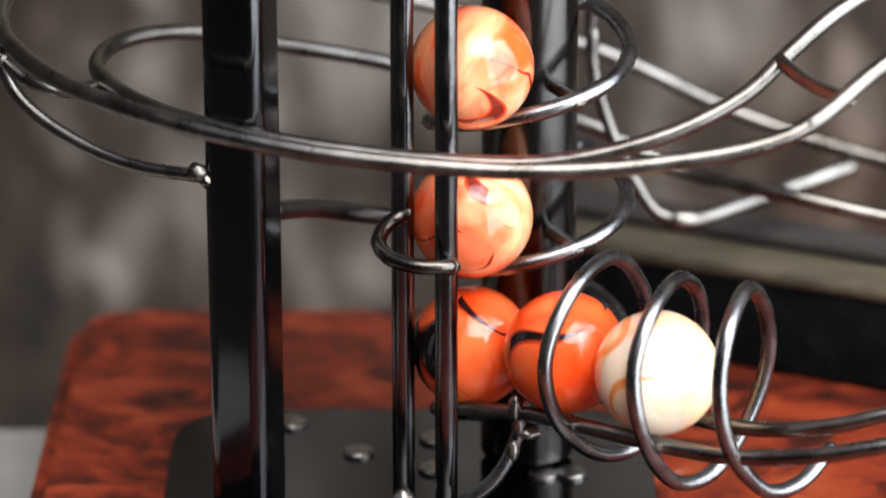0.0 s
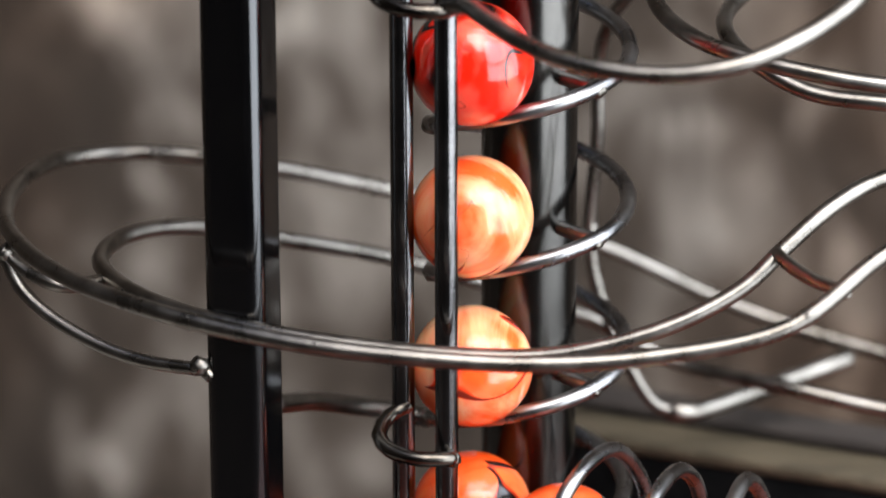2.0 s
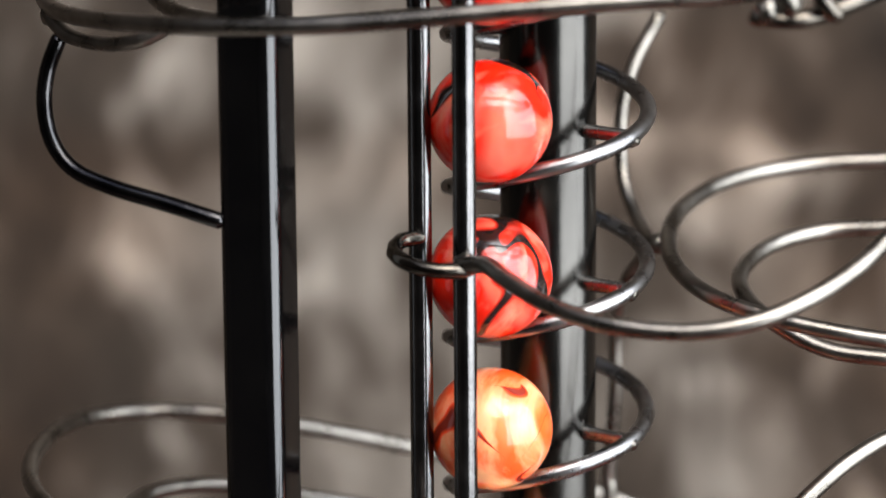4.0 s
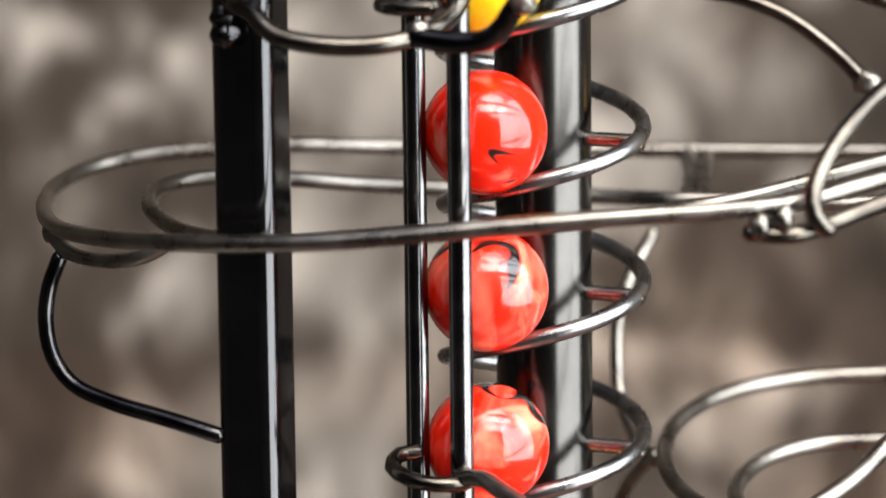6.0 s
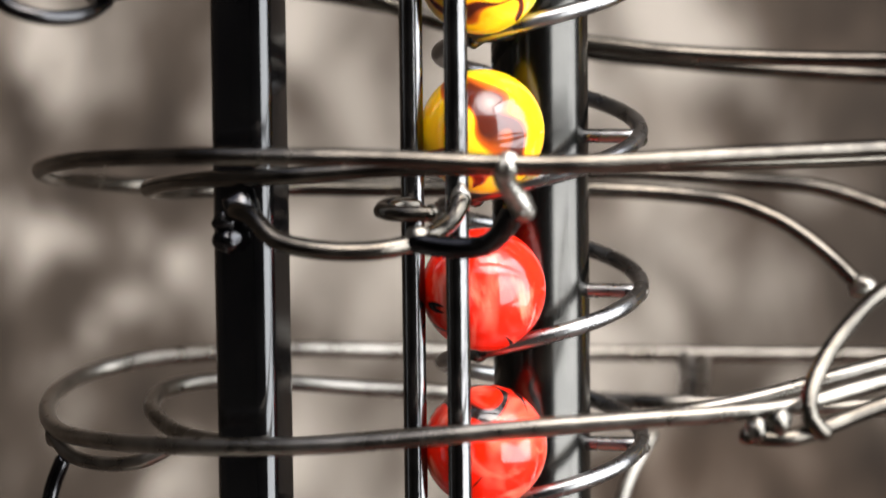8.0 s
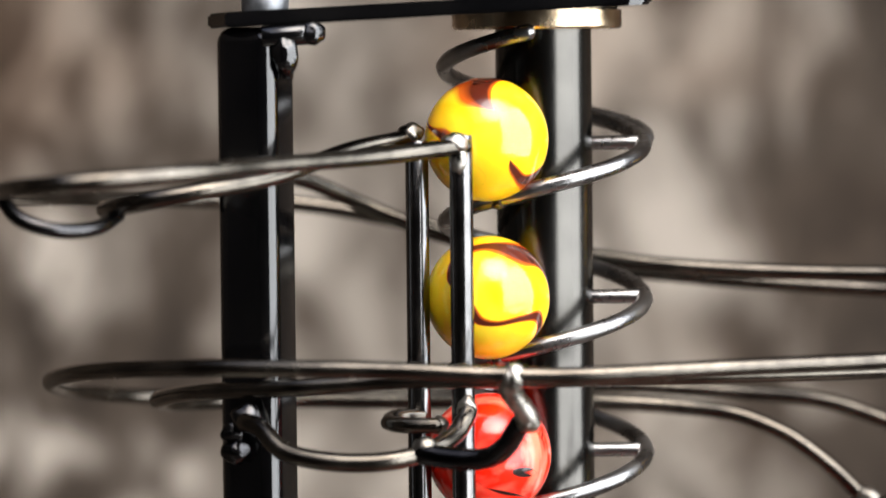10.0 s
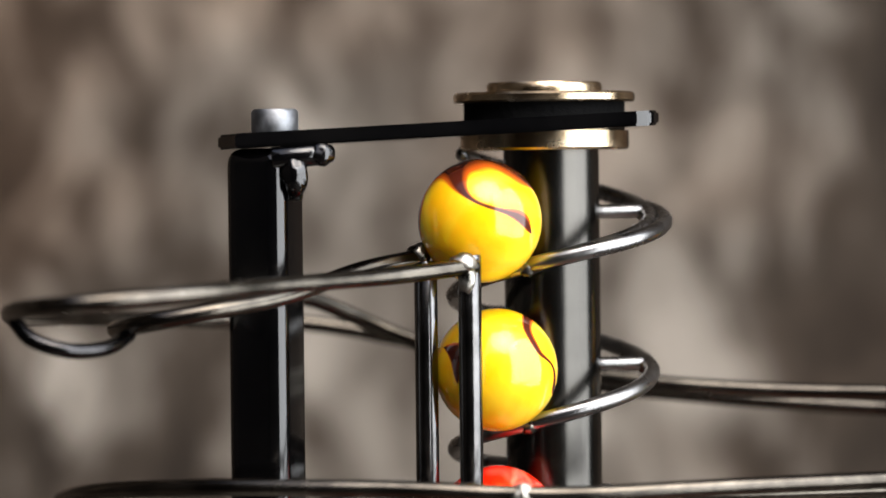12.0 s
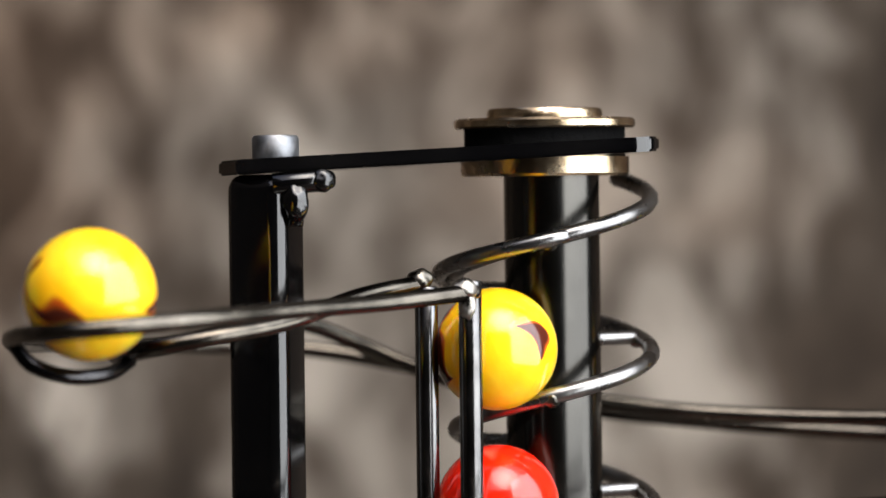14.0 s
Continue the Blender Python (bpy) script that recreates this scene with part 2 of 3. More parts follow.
def spline(points, step=2.0):
    """A smooth line through bend points, centripetal, sampled about every step millimetres."""
    p = [Vector(q) for q in points]
    if len(p) == 2:
        k = max(2, int((p[1] - p[0]).length / step))
        return [p[0].lerp(p[1], i / k) for i in range(k + 1)]
    p = [p[0] * 2 - p[1]] + p + [p[-1] * 2 - p[-2]]
    out = []
    for i in range(1, len(p) - 2):
        a, b, c, d = p[i - 1:i + 3]
        t0 = 0.0
        t1 = t0 + max(1e-3, (b - a).length ** 0.5)
        t2 = t1 + max(1e-3, (c - b).length ** 0.5)
        t3 = t2 + max(1e-3, (d - c).length ** 0.5)
        k = max(2, int((c - b).length / step))
        for j in range(k):
            t = t1 + (t2 - t1) * j / k
            q1 = a * ((t1 - t) / (t1 - t0)) + b * ((t - t0) / (t1 - t0))
            q2 = b * ((t2 - t) / (t2 - t1)) + c * ((t - t1) / (t2 - t1))
            q3 = c * ((t3 - t) / (t3 - t2)) + d * ((t - t2) / (t3 - t2))
            r1 = q1 * ((t2 - t) / (t2 - t0)) + q2 * ((t - t0) / (t2 - t0))
            r2 = q2 * ((t3 - t) / (t3 - t1)) + q3 * ((t - t1) / (t3 - t1))
            out.append(r1 * ((t2 - t) / (t2 - t1)) + r2 * ((t - t1) / (t2 - t1)))
    out.append(p[-2])
    return out


def sweep(bm, line, radius, sides=12, origin=(0, 0, 0), cut=False):
    """A round wire along a line of points, with domed or square-cut ends."""
    o = Vector(origin)
    n = len(line)
    tang = [(line[min(i + 1, n - 1)] - line[max(i - 1, 0)]).normalized() for i in range(n)]
    side = tang[0].orthogonal().normalized()
    rings = []
    stations = [(0, -0.75, 0.45), (0, -0.35, 0.88)] + [(i, 0.0, 1.0) for i in range(n)] + [(n - 1, 0.35, 0.88), (n - 1, 0.75, 0.45)]
    if cut:
        stations = [(0, 0.0, 0.9)] + [(i, 0.12 if i == 0 else -0.12 if i == n - 1 else 0.0, 1.0) for i in range(n)] + [(n - 1, 0.0, 0.9)]
    for i, shift, size in stations:
        t = tang[i]
        side = (side - t * side.dot(t)).normalized()
        other = t.cross(side)
        c = line[i] + t * (shift * radius) - o
        rings.append([bm.verts.new((c + (side * math.cos(2 * math.pi * k / sides) + other * math.sin(2 * math.pi * k / sides)) * radius * size) * MM) for k in range(sides)])
    for a, b in zip(rings, rings[1:]):
        for k in range(sides):
            bm.faces.new((a[k], a[(k + 1) % sides], b[(k + 1) % sides], b[k]))
    bm.faces.new(rings[0])
    bm.faces.new(rings[-1])


def wire(name, points, parent, radius=1.75, mat=None, label="", step=2.0):
    bm = bmesh.new()
    sweep(bm, spline(points, step), radius)
    return part(name, bm, mat or WIRE, parent, label)


def weld(parent, at, size=2.4, seed=0, flat=(1, 1, 1), mat=None):
    """A lumpy bead of weld metal."""
    bm = bmesh.new()
    bmesh.ops.create_icosphere(bm, subdivisions=3, radius=1)
    for v in bm.verts:
        k = 1 + 0.22 * noise.noise(v.co * 1.5 + Vector((seed * 3.1, seed, 0)))
        v.co = (Vector((v.co.x * flat[0], v.co.y * flat[1], v.co.z * flat[2])) * size * k + Vector(at)) * MM
    return part("weld_bead", bm, mat or WELD, parent, sharp=180)


def lathe(profile, sides=48, centre=(0, 0, 0)):
    """A turned solid from (radius, height) pairs, closed at both ends."""
    bm = bmesh.new()
    rings = [[bm.verts.new((Vector((r * math.cos(2 * math.pi * k / sides), r * math.sin(2 * math.pi * k / sides), z)) + Vector(centre)) * MM) for k in range(sides)] for r, z in profile]
    for a, b in zip(rings, rings[1:]):
        for k in range(sides):
            bm.faces.new((a[k], a[(k + 1) % sides], b[(k + 1) % sides], b[k]))
    bm.faces.new(rings[0])
    bm.faces.new(rings[-1])
    return bm


def box(size, centre=(0, 0, 0), bevel=0.0, turn=0.0, segments=3):
    bm = bmesh.new()
    bmesh.ops.create_cube(bm, size=1)
    m = pose(*(Vector(centre) * MM), 0, 0, turn) @ Matrix.Diagonal((*(Vector(size) * MM), 1))
    if bevel:
        bmesh.ops.transform(bm, matrix=Matrix.Diagonal((*(Vector(size) * MM), 1)), verts=bm.verts)
        bmesh.ops.bevel(bm, geom=bm.edges[:], offset=bevel * MM, segments=segments, affect="EDGES", profile=0.5)
        m = pose(*(Vector(centre) * MM), 0, 0, turn)
    bmesh.ops.transform(bm, matrix=m, verts=bm.verts)
    return bm


def slab(outline, low, high, bevel=0.0):
    """A plate from an outline in plan."""
    bm = bmesh.new()
    f = bm.faces.new([bm.verts.new((x * MM, y * MM, low * MM)) for x, y in outline])
    e = bmesh.ops.extrude_face_region(bm, geom=[f])
    bmesh.ops.translate(bm, vec=(0, 0, (high - low) * MM), verts=[v for v in e["geom"] if isinstance(v, bmesh.types.BMVert)])
    if bevel:
        edges = [g for g in bm.edges if abs(g.verts[0].co.z - g.verts[1].co.z) < 1e-7]
        bmesh.ops.bevel(bm, geom=edges, offset=bevel * MM, segments=2, affect="EDGES")
    return bm


def rounded(x0, y0, x1, y1, r, n=8):
    out = []
    for cx, cy, a0 in ((x1 - r, y1 - r, 0), (x0 + r, y1 - r, 90), (x0 + r, y0 + r, 180), (x1 - r, y0 + r, 270)):
        for i in range(n + 1):
            a = radians(a0 + 90 * i / n)
            out.append((cx + r * math.cos(a), cy + r * math.sin(a)))
    return out


# ---- setting ----
def setting():
    bm = box((9000, 9000, 40), (0, 0, -400))
    tagged(part("ground", bm, GROUND, None, smooth=False), "dark bare ground below and behind the table", "ground", kind="structure")
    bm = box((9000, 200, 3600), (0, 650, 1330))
    tagged(part("wall_back", bm, STONE, None, smooth=False), "weathered brown-grey wall with pale vertical stains and painted edge falloff", "wall", kind="structure")
    # the next two walls are unseen, added to cut fill and darken reflections
    bm = box((200, 4146, 3600), (-1900, -1527, 1330))
    tagged(part("unseen_wall_side", bm, DARKWALL, None, smooth=False), "unseen dark wall added to cut fill light and reflections", "wall", kind="structure")
    bm = box((2800, 200, 1900), (-400, -1900, 530))
    tagged(part("unseen_wall_front", bm, DARKWALL, None, smooth=False), "unseen dark wall added to cut fill light and reflections", "wall", kind="structure")


def unseen_surround():
    # low wall out of view, added to hold back light from the right
    bm = box((160, 1136, 1480), (1960, -22, 270))
    tagged(part("unseen_wall_low", bm, DARKWALL, None, smooth=False), "unseen low dark wall added to block light from the right", "wall", kind="structure")
    # slab out of view, added only to shade the upper back wall
    bm = box((5200, 400, 120), (300, 346, 2260))
    tagged(part("shade_slab", bm, DARKWALL, None, smooth=False), "unseen dark slab added to shade the top of the weathered wall", "roof", kind="structure")
    # frame never in view, added round the area lamp
    frame_of = thing("window_1", "unseen dark frame added round the daylight opening", "window", kind="structure")
    frame_of.matrix_world = look(*WINDOW)
    for name, size, at in (("jamb", (70, 2560, 80), (-937, 22, 0)), ("jamb", (70, 2560, 80), (937, 22, 0)), ("head", (1802, 50, 80), (0, 1277, 0)), ("threshold", (1802, 8, 80), (0, -1254, 0))):
        part(name, box(size, at, 4), DARKWALL, frame_of)


def table():
    t = thing("table", "small pale grey table under the wooden base board", "table")
    part("tabletop", slab(rounded(-190, -150, 190, 90, 12), -52, -28, 2), TABLE, t)
    for x in (-155, 155):
        for y in (-115, 40):
            part("leg", box((50, 50, 328), (x, y, -216), 3), TABLE, t)


def base_board():
    b = thing("base_board", "red-brown stained wooden base board with a waxed grain and rounded corners", "board")
    part("board", slab(rounded(-106, -160, 150, 99, 15), -28, 0, 4), WOOD, b)


def housing():
    b = thing("drive_housing", "low black housing with a tan wooden lid on the base board", "housing")
    part("body", box((150, 21, 21.4), (78, 57, 10.9), 1.5, -26), MATTE, b)
    part("rear_strip", box((152, 12, 3.4), (81, 63, 27.5), 1.2, -26), DARKWALL, b, "dark strip along the back of the lid")
    part("lid", box((152, 23, 4), (78, 57, 23.7), 1.6, -26), TAN, b, "tan wooden lid")


# ---- the lift ----
PITCH, RISE = 31.80, 4.728          # millimetres a turn; millimetres a second
TURN_RATE = 360 * RISE / PITCH


def frame_of_lift():
    f = thing("marble_lift", "black steel post and rods on a bolted black base plate", "frame")
    plate = part("base_plate", slab(rounded(-76, -75, 27, 26, 16), 0.0, 4, 0.6), LACQUER, f)
    post = part("post", box((12.7, 12.7, 322.4), (-57.6, -28, 165.2), 3.1, -22, 6), LACQUER, f, sharp=60, firm=True)
    part("guide_rod", rod_mesh((-17.0, -33.0, 4), (-17.0, -33.0, 304.8), 2.35), ROD, f)
    part("guide_rod", rod_mesh((-25.8, -23.0, 4), (-25.8, -23.0, 303.5), 2.35), ROD, f)
    bm = slab(top_bar_outline(), 329.7, 332.7, 0.5)
    for v in bm.verts:
        v.co.z += (v.co.x - 0.010) * 0.046
    top_bar = part("top_bar", bm, LACQUER, f)
    part("bolt", lathe([(2, 329.6), (4.6, 329.6), (4.7, 330.0), (4.7, 333.6), (4.2, 334.2), (2.4, 334.2), (2.4, 332.4), (0.5, 332.4)], 32, (-55.5, -28, 0)), ZINC, top_bar, "zinc cap screw with a hexagon socket")
    part("weld_lug", rod_mesh((-56, -34, 324.3), (-45.5, -33, 325.2), 2.3), LACQUER, post)
    weld(post, (-51.3, -34.6, 321.0), 2.6, 31, (1.0, 0.8, 1.6), LACQUER)
    weld(post, (-46.0, -33.5, 325.0), 2.5, 32, (1, 1, 1), LACQUER)
    part("weld_lug", rod_mesh((-51.5, -33, 316), (-50.5, -32, 326), 1.6), LACQUER, post)
    for x, y in FIXINGS:
        part("bolt", lathe([(1, 4), (3.3, 4), (3.3, 4.7), (3.0, 5.0), (1.6, 5.1), (0.4, 5.1)], 24, (x, y, 0)), SILVERWELD, plate, "zinc screw head on the base plate")
    for k, (x, y, z) in enumerate(((-17, -35, 6), (-26, -25, 6), (-52, -34, 6), (-63, -32, 6), (-19, -32, 5.5), (-60, -19, 6))):
        weld(f, (x, y, z - 1), 2.3, 20 + k, (1, 1, 1), SILVERWELD)
    return f


FIXINGS = [(-35.7, 1.0), (-19.4, 8.0), (-19.6, -7.8), (-50.6, 16.8), (3.6, -10.8), (9.4, -10.4)]


def rod_mesh(a, b, r):
    bm = bmesh.new()
    sweep(bm, spline([a, b], 20), r, 20, cut=True)
    return bm


def top_bar_outline():
    pts = []
    for i in range(9):
        a = radians(-90 + 90 * i / 8)
        pts.append((15.5 + 6 * math.cos(a), -21 + 6 * math.sin(a)))
    for i in range(13):
        a = radians(115 * i / 12)
        pts.append((21.5 * math.cos(a), 21 * math.sin(a)))
    return pts + [(-20, 12), (-64, -18), (-67, -26), (-63, -36), (-50, -35)]


def screw():
    s = thing("lift_screw", "steel wire screw welded round a polished upright tube", "screw")
    part("tube", lathe([(9.9, 6), (9.9, 326)], 48), TUBE, s)
    bm = bmesh.new()
    z0, z1 = 18.0, 325.0
    n = int((z1 - z0) / PITCH * 40)
    line = []
    for i in range(n + 1):
        z = z0 + (z1 - z0) * i / n
        a = radians(SCREW_START) + 2 * math.pi * (z - z0) / PITCH
        line.append(Vector((20.5 * math.cos(a), 20.5 * math.sin(a), z)))
    sweep(bm, line, 1.7, 10)
    part("flight", bm, HELIX, s)
    line = []
    for i in range(41):
        a = radians(3420 + 125 * i / 40)
        r = 20.5 + 3.6 * math.sin(math.pi * i / 40) ** 0.6
        line.append(Vector((r * math.cos(a), r * math.sin(a), z0 + PITCH * (a - radians(SCREW_START)) / (2 * math.pi))))
    bm = bmesh.new()
    sweep(bm, line, 1.7, 10)
    part("kicker", bm, HELIX, s, "second wire bowed out at the top turn")
    k = 0
    while True:
        z = z0 + PITCH * (0.2675 + k / 3)
        if z > z1 - 3:
            break
        a = radians(SCREW_START) + 2 * math.pi * (z - z0) / PITCH
        d = Vector((math.cos(a), math.sin(a), 0))
        bm = bmesh.new()
        sweep(bm, spline([d * 9 + Vector((0, 0, z)), d * 19.2 + Vector((0, 0, z))]), 1.5, 10)
        spoke = part("spoke", bm, HELIX, s)
        weld(spoke, d * 20.2 + Vector((0, 0, z - 0.5)), 2.1, k, (1, 1, 0.85))
        k += 1
    return s


SCREW_START = 200.0


def bearing():
    b = thing("bearing", "flanged bronze bearing at the top of the screw", "bearing")
    c = (-1, 0, 0)
    part("lower_ring", lathe([(10.5, 325.6), (17.0, 325.6), (17.5, 326.1), (17.5, 329.5), (10.5, 329.5)], 56, c), BRONZE, b)
    part("race", lathe([(9, 326.2), (16.7, 326.2), (16.7, 335.4), (9, 335.4)], 56, c), MATTE, b, "dark bearing race")
    part("flange", lathe([(9, 335.4), (18.4, 335.4), (18.8, 335.8), (18.8, 337.0), (18.3, 337.5), (9, 337.5)], 56, c), BRONZE, b)
    part("cap", lathe([(3, 337.5), (12.0, 337.5), (12.0, 339.0), (11.5, 339.6), (3, 339.6)], 48, c), BRONZE, b)


# ---- tracks ----
def tracks():
    t = thing("lower_loop_track", "two-rail loop of bare steel wire round the lift foot", "track")
    wire("outer_rail", [(89.3, -40.0, 116.8), (67.1, -52.0, 108.6), (48.5, -60.0, 96.8), (21.4, -64.0, 92.2), (-2.2, -65.0, 91.3), (-26.9, -64.0, 92.7), (-48.4, -60.0, 94.4), (-70.6, -50.0, 96.3), (-93.2, -30.0, 97.9), (-104.6, -12.0, 99.9), (-108.9, 6.0, 100.5), (-107.8, 28.0, 100.8), (-100.7, 48.0, 100.0), (-88.0, 58.0, 98.4), (-71.1, 58.0, 97.4), (-53.3, 65.0, 92.4), (-28.1, 74.0, 84.4), (17.3, 84.0, 69.1), (47.8, 86.0, 54.0), (67.5, 84.0, 47.0), (85.3, 80.0, 42.8), (108.5, 74.0, 38.7)], t)
    wire("inner_rail", [(93.1, -15.0, 116.4), (70.5, -22.0, 115.2), (60.1, -28.0, 111.5), (49.7, -34.0, 104.3), (41.7, -38.0, 97.8), (28.3, -42.0, 91.6), (11.6, -44.0, 87.1), (-1.6, -44.0, 85.4), (-27.1, -44.0, 86.9), (-54.9, -38.0, 89.3), (-73.5, -26.0, 90.3), (-84.3, -12.0, 90.9), (-88.8, 0.0, 91.5), (-86.4, 14.0, 91.8), (-79.3, 22.0, 91.7), (-69.6, 30.0, 89.6), (-52.4, 38.0, 84.3), (-27.9, 48.0, 76.5), (15.0, 56.0, 60.0), (35.4, 56.0, 49.2), (59.3, 40.0, 48.6), (80.2, 38.0, 44.2), (102.8, 36.0, 40.3)], t)
    wire("tie", [(-107.5, -8.0, 96.3), (-103.4, -10.0, 92.9), (-95.0, -14.0, 90.6), (-87.0, -8.0, 90.2)], t, 1.4)
    wire("tie", [(48.2, -35.0, 103.8), (50.2, -40.0, 102.9), (54.1, -46.0, 101.8), (59.5, -56.0, 102.3)], t, 1.4)
    wire("support", [(-107.6, -8.0, 95.4), (-104.7, -10.0, 89.6), (-98.1, -14.0, 84.3), (-86.8, -20.0, 79.6), (-77.4, -25.0, 78.1), (-66.8, -30.0, 78.2)], t, 1.4)
    weld(t, (-66.5, -31.0, 79.2), 2.0, 3)
    weld(t, (-64.7, -31.0, 77.4), 1.5, 4)
    weld(t, (-107.4, -8.0, 96.0), 2.0, 5)

    for p, k in (((-97.8, -14.0, 84.0), 0.9), ((-42.3, -62.5, 94.6), 0.7), ((-90.4, -18.0, 81.1), 0.7), ((51.9, -60.0, 98.9), 0.8), ((-67.1, -53.0, 96.9), 0.6)):
        weld(t, p, k, int(k * 50))

    t = thing("middle_loop_track", "two-rail loop of bare steel wire at half height", "track")
    wire("outer_rail", [(80.9, -48.0, 218.2), (63.7, -54.0, 216.2), (47.3, -60.0, 213.0), (34.3, -63.0, 212.0), (13.0, -65.0, 211.0), (-8.1, -65.0, 209.6), (-29.3, -63.0, 207.5), (-50.7, -58.0, 205.6), (-72.8, -48.0, 204.4), (-88.5, -32.0, 202.9), (-98.1, -15.0, 202.1), (-102.5, 4.0, 202.9), (-102.4, 24.0, 204.3), (-96.9, 40.0, 205.8), (-86.2, 49.0, 207.2), (-71.2, 56.0, 207.4), (-53.3, 62.0, 207.2), (-30.9, 71.0, 205.4), (14.0, 80.0, 202.9), (46.1, 80.0, 202.2), (80.3, 78.0, 201.8), (99.5, 76.0, 201.6)], t)
    wire("inner_rail", [(83.5, -30.0, 219.9), (66.0, -36.0, 216.9), (34.9, -42.0, 210.1), (3.2, -44.0, 206.6), (-29.5, -42.0, 204.4), (-51.6, -38.0, 202.4), (-65.5, -28.0, 201.7), (-74.1, -16.0, 201.8), (-80.6, 2.0, 203.8), (-78.8, 16.0, 205.5), (-69.3, 26.0, 205.8), (-52.3, 34.0, 203.8), (-30.6, 45.0, 200.4), (12.7, 52.0, 196.6), (31.0, 46.0, 196.6), (55.6, 46.0, 195.8), (95.1, 46.0, 194.1)], t)
    wire("support_rail", [(36.9, -64.0, 207.7), (44.8, -64.0, 207.1), (51.4, -62.0, 208.6), (63.3, -58.0, 212.3), (80.0, -54.0, 215.8)], t, 1.75, DARKWIRE)
    wire("tie", [(-99.6, -12.0, 200.5), (-95.8, -16.0, 197.3), (-87.2, -24.0, 196.7), (-78.8, -30.0, 198.8), (-74.2, -30.0, 201.3)], t, 1.5)
    wire("support", [(-97.6, -14.0, 195.8), (-99.9, -14.0, 189.8), (-100.7, -15.0, 183.1), (-99.3, -16.0, 175.7), (-95.3, -18.0, 170.6), (-87.0, -22.0, 167.5), (-75.3, -27.0, 165.0), (-65.3, -30.0, 162.3)], t, 1.7, BLACKWIRE)
    wire("hoop", [(51.5, -66.0, 208.4), (49.0, -66.0, 211.1), (49.0, -64.0, 215.6), (52.6, -60.0, 222.4), (58.5, -54.0, 228.5), (64.3, -48.0, 232.5), (77.5, -40.0, 236.8)], t, 1.7, DARKWIRE)
    for p, s, k in (((38.9, -65.0, 208.9), 2.2, 1), ((43.1, -65.0, 210.5), 2.4, 2), ((-99.4, -12.0, 200.5), 1.9, 3), ((-97.6, -14.0, 195.6), 1.5, 4)):
        weld(t, p, s, k, (1.0, 0.75, 1.15))
    wire("tie", [(35.2, 80.0, 201.6), (35.1, 66.0, 199.2), (33.0, 48.0, 196.3)], t, 2.0, HELIX)
    wire("tie", [(39.7, 80.0, 201.7), (36.3, 48.0, 196.3)], t, 1.6)

    t = thing("upper_loop_track", "two-rail loop of bare steel wire below the top", "track")
    wire("outer_rail", [(85.2, -40.0, 261.0), (65.2, -48.0, 260.7), (35.2, -58.0, 260.5), (2.7, -65.0, 259.8), (-11.1, -66.0, 260.2), (-29.1, -66.0, 261.2), (-50.4, -64.0, 261.6), (-72.3, -56.0, 261.2), (-89.0, -40.0, 259.4), (-98.4, -20.0, 256.6), (-102.3, 2.0, 253.2), (-99.7, 30.0, 249.0), (-86.8, 50.0, 245.7), (-70.5, 58.0, 244.5), (-53.7, 62.0, 244.0), (-30.9, 62.0, 244.3), (13.7, 60.0, 246.4), (44.9, 58.0, 244.6), (63.3, 54.0, 243.0), (77.5, 50.0, 238.5), (98.0, 44.0, 230.2)], t, 1.75, DARKWIRE)
    wire("inner_rail", [(88.2, -20.0, 256.8), (48.3, -34.0, 257.1), (14.5, -42.0, 257.3), (-9.7, -44.0, 257.3), (-29.4, -44.0, 257.3), (-51.6, -40.0, 255.6), (-66.6, -30.0, 254.3), (-75.6, -14.0, 252.1), (-80.4, 2.0, 249.4), (-77.0, 18.0, 247.2), (-68.1, 30.0, 246.4), (-52.7, 38.0, 245.8), (-30.6, 40.0, 245.1), (11.6, 40.0, 244.6), (31.2, 40.0, 243.3), (42.0, 38.0, 241.9), (49.3, 37.0, 239.4), (55.3, 36.0, 236.3), (63.6, 34.0, 229.9), (70.1, 32.0, 223.4)], t, 1.75, DARKWIRE)
    wire("support", [(-59.9, -40.0, 249.1), (-56.4, -44.0, 248.1), (-52.5, -48.0, 244.4), (-44.8, -50.0, 242.5), (-35.0, -50.0, 242.0), (-27.4, -48.0, 242.8), (-21.9, -44.0, 244.5), (-18.0, -39.0, 246.9), (-16.1, -37.0, 250.5)], t, 1.9, DARKWIRE)
    wire("hook", [(-25.2, -48.0, 243.5), (-18.7, -50.0, 242.6), (-12.1, -52.0, 243.0), (-8.4, -56.0, 246.4), (-6.6, -58.0, 249.7), (-4.7, -60.0, 251.0)], t, 2.2, BLACKWIRE)
    wire("hanger", [(-4.2, -60.0, 250.3), (-6.2, -62.0, 253.8), (-8.2, -64.0, 256.6), (-8.7, -66.0, 260.0)], t, 2.1, SILVERWELD)
    for p, s, k in (((-59.6, -37.5, 249.6), 2.9, 1), ((-62.6, -35.5, 246.6), 2.1, 14), ((-62.0, -36.0, 242.8), 2.6, 2), ((-24.6, -48.0, 244.0), 2.6, 4), ((70.1, 32.0, 223.6), 2.8, 7)):
        weld(t, p, s, k, (1.1, 0.75, 1.0), BLACKWIRE if k in (1, 2, 14) else WELD)
    for p, s, k in (((-16.3, -36.5, 250.6), 2.2, 5), ((-7.6, -66.2, 259.6), 2.2, 6), ((-5.0, -60.8, 251.4), 2.2, 17)):
        weld(t, p, s, k, (0.95, 0.8, 1.3), SILVERWELD)

    t = thing("top_track", "two-rail track of bare steel wire leaving the top of the lift", "track")
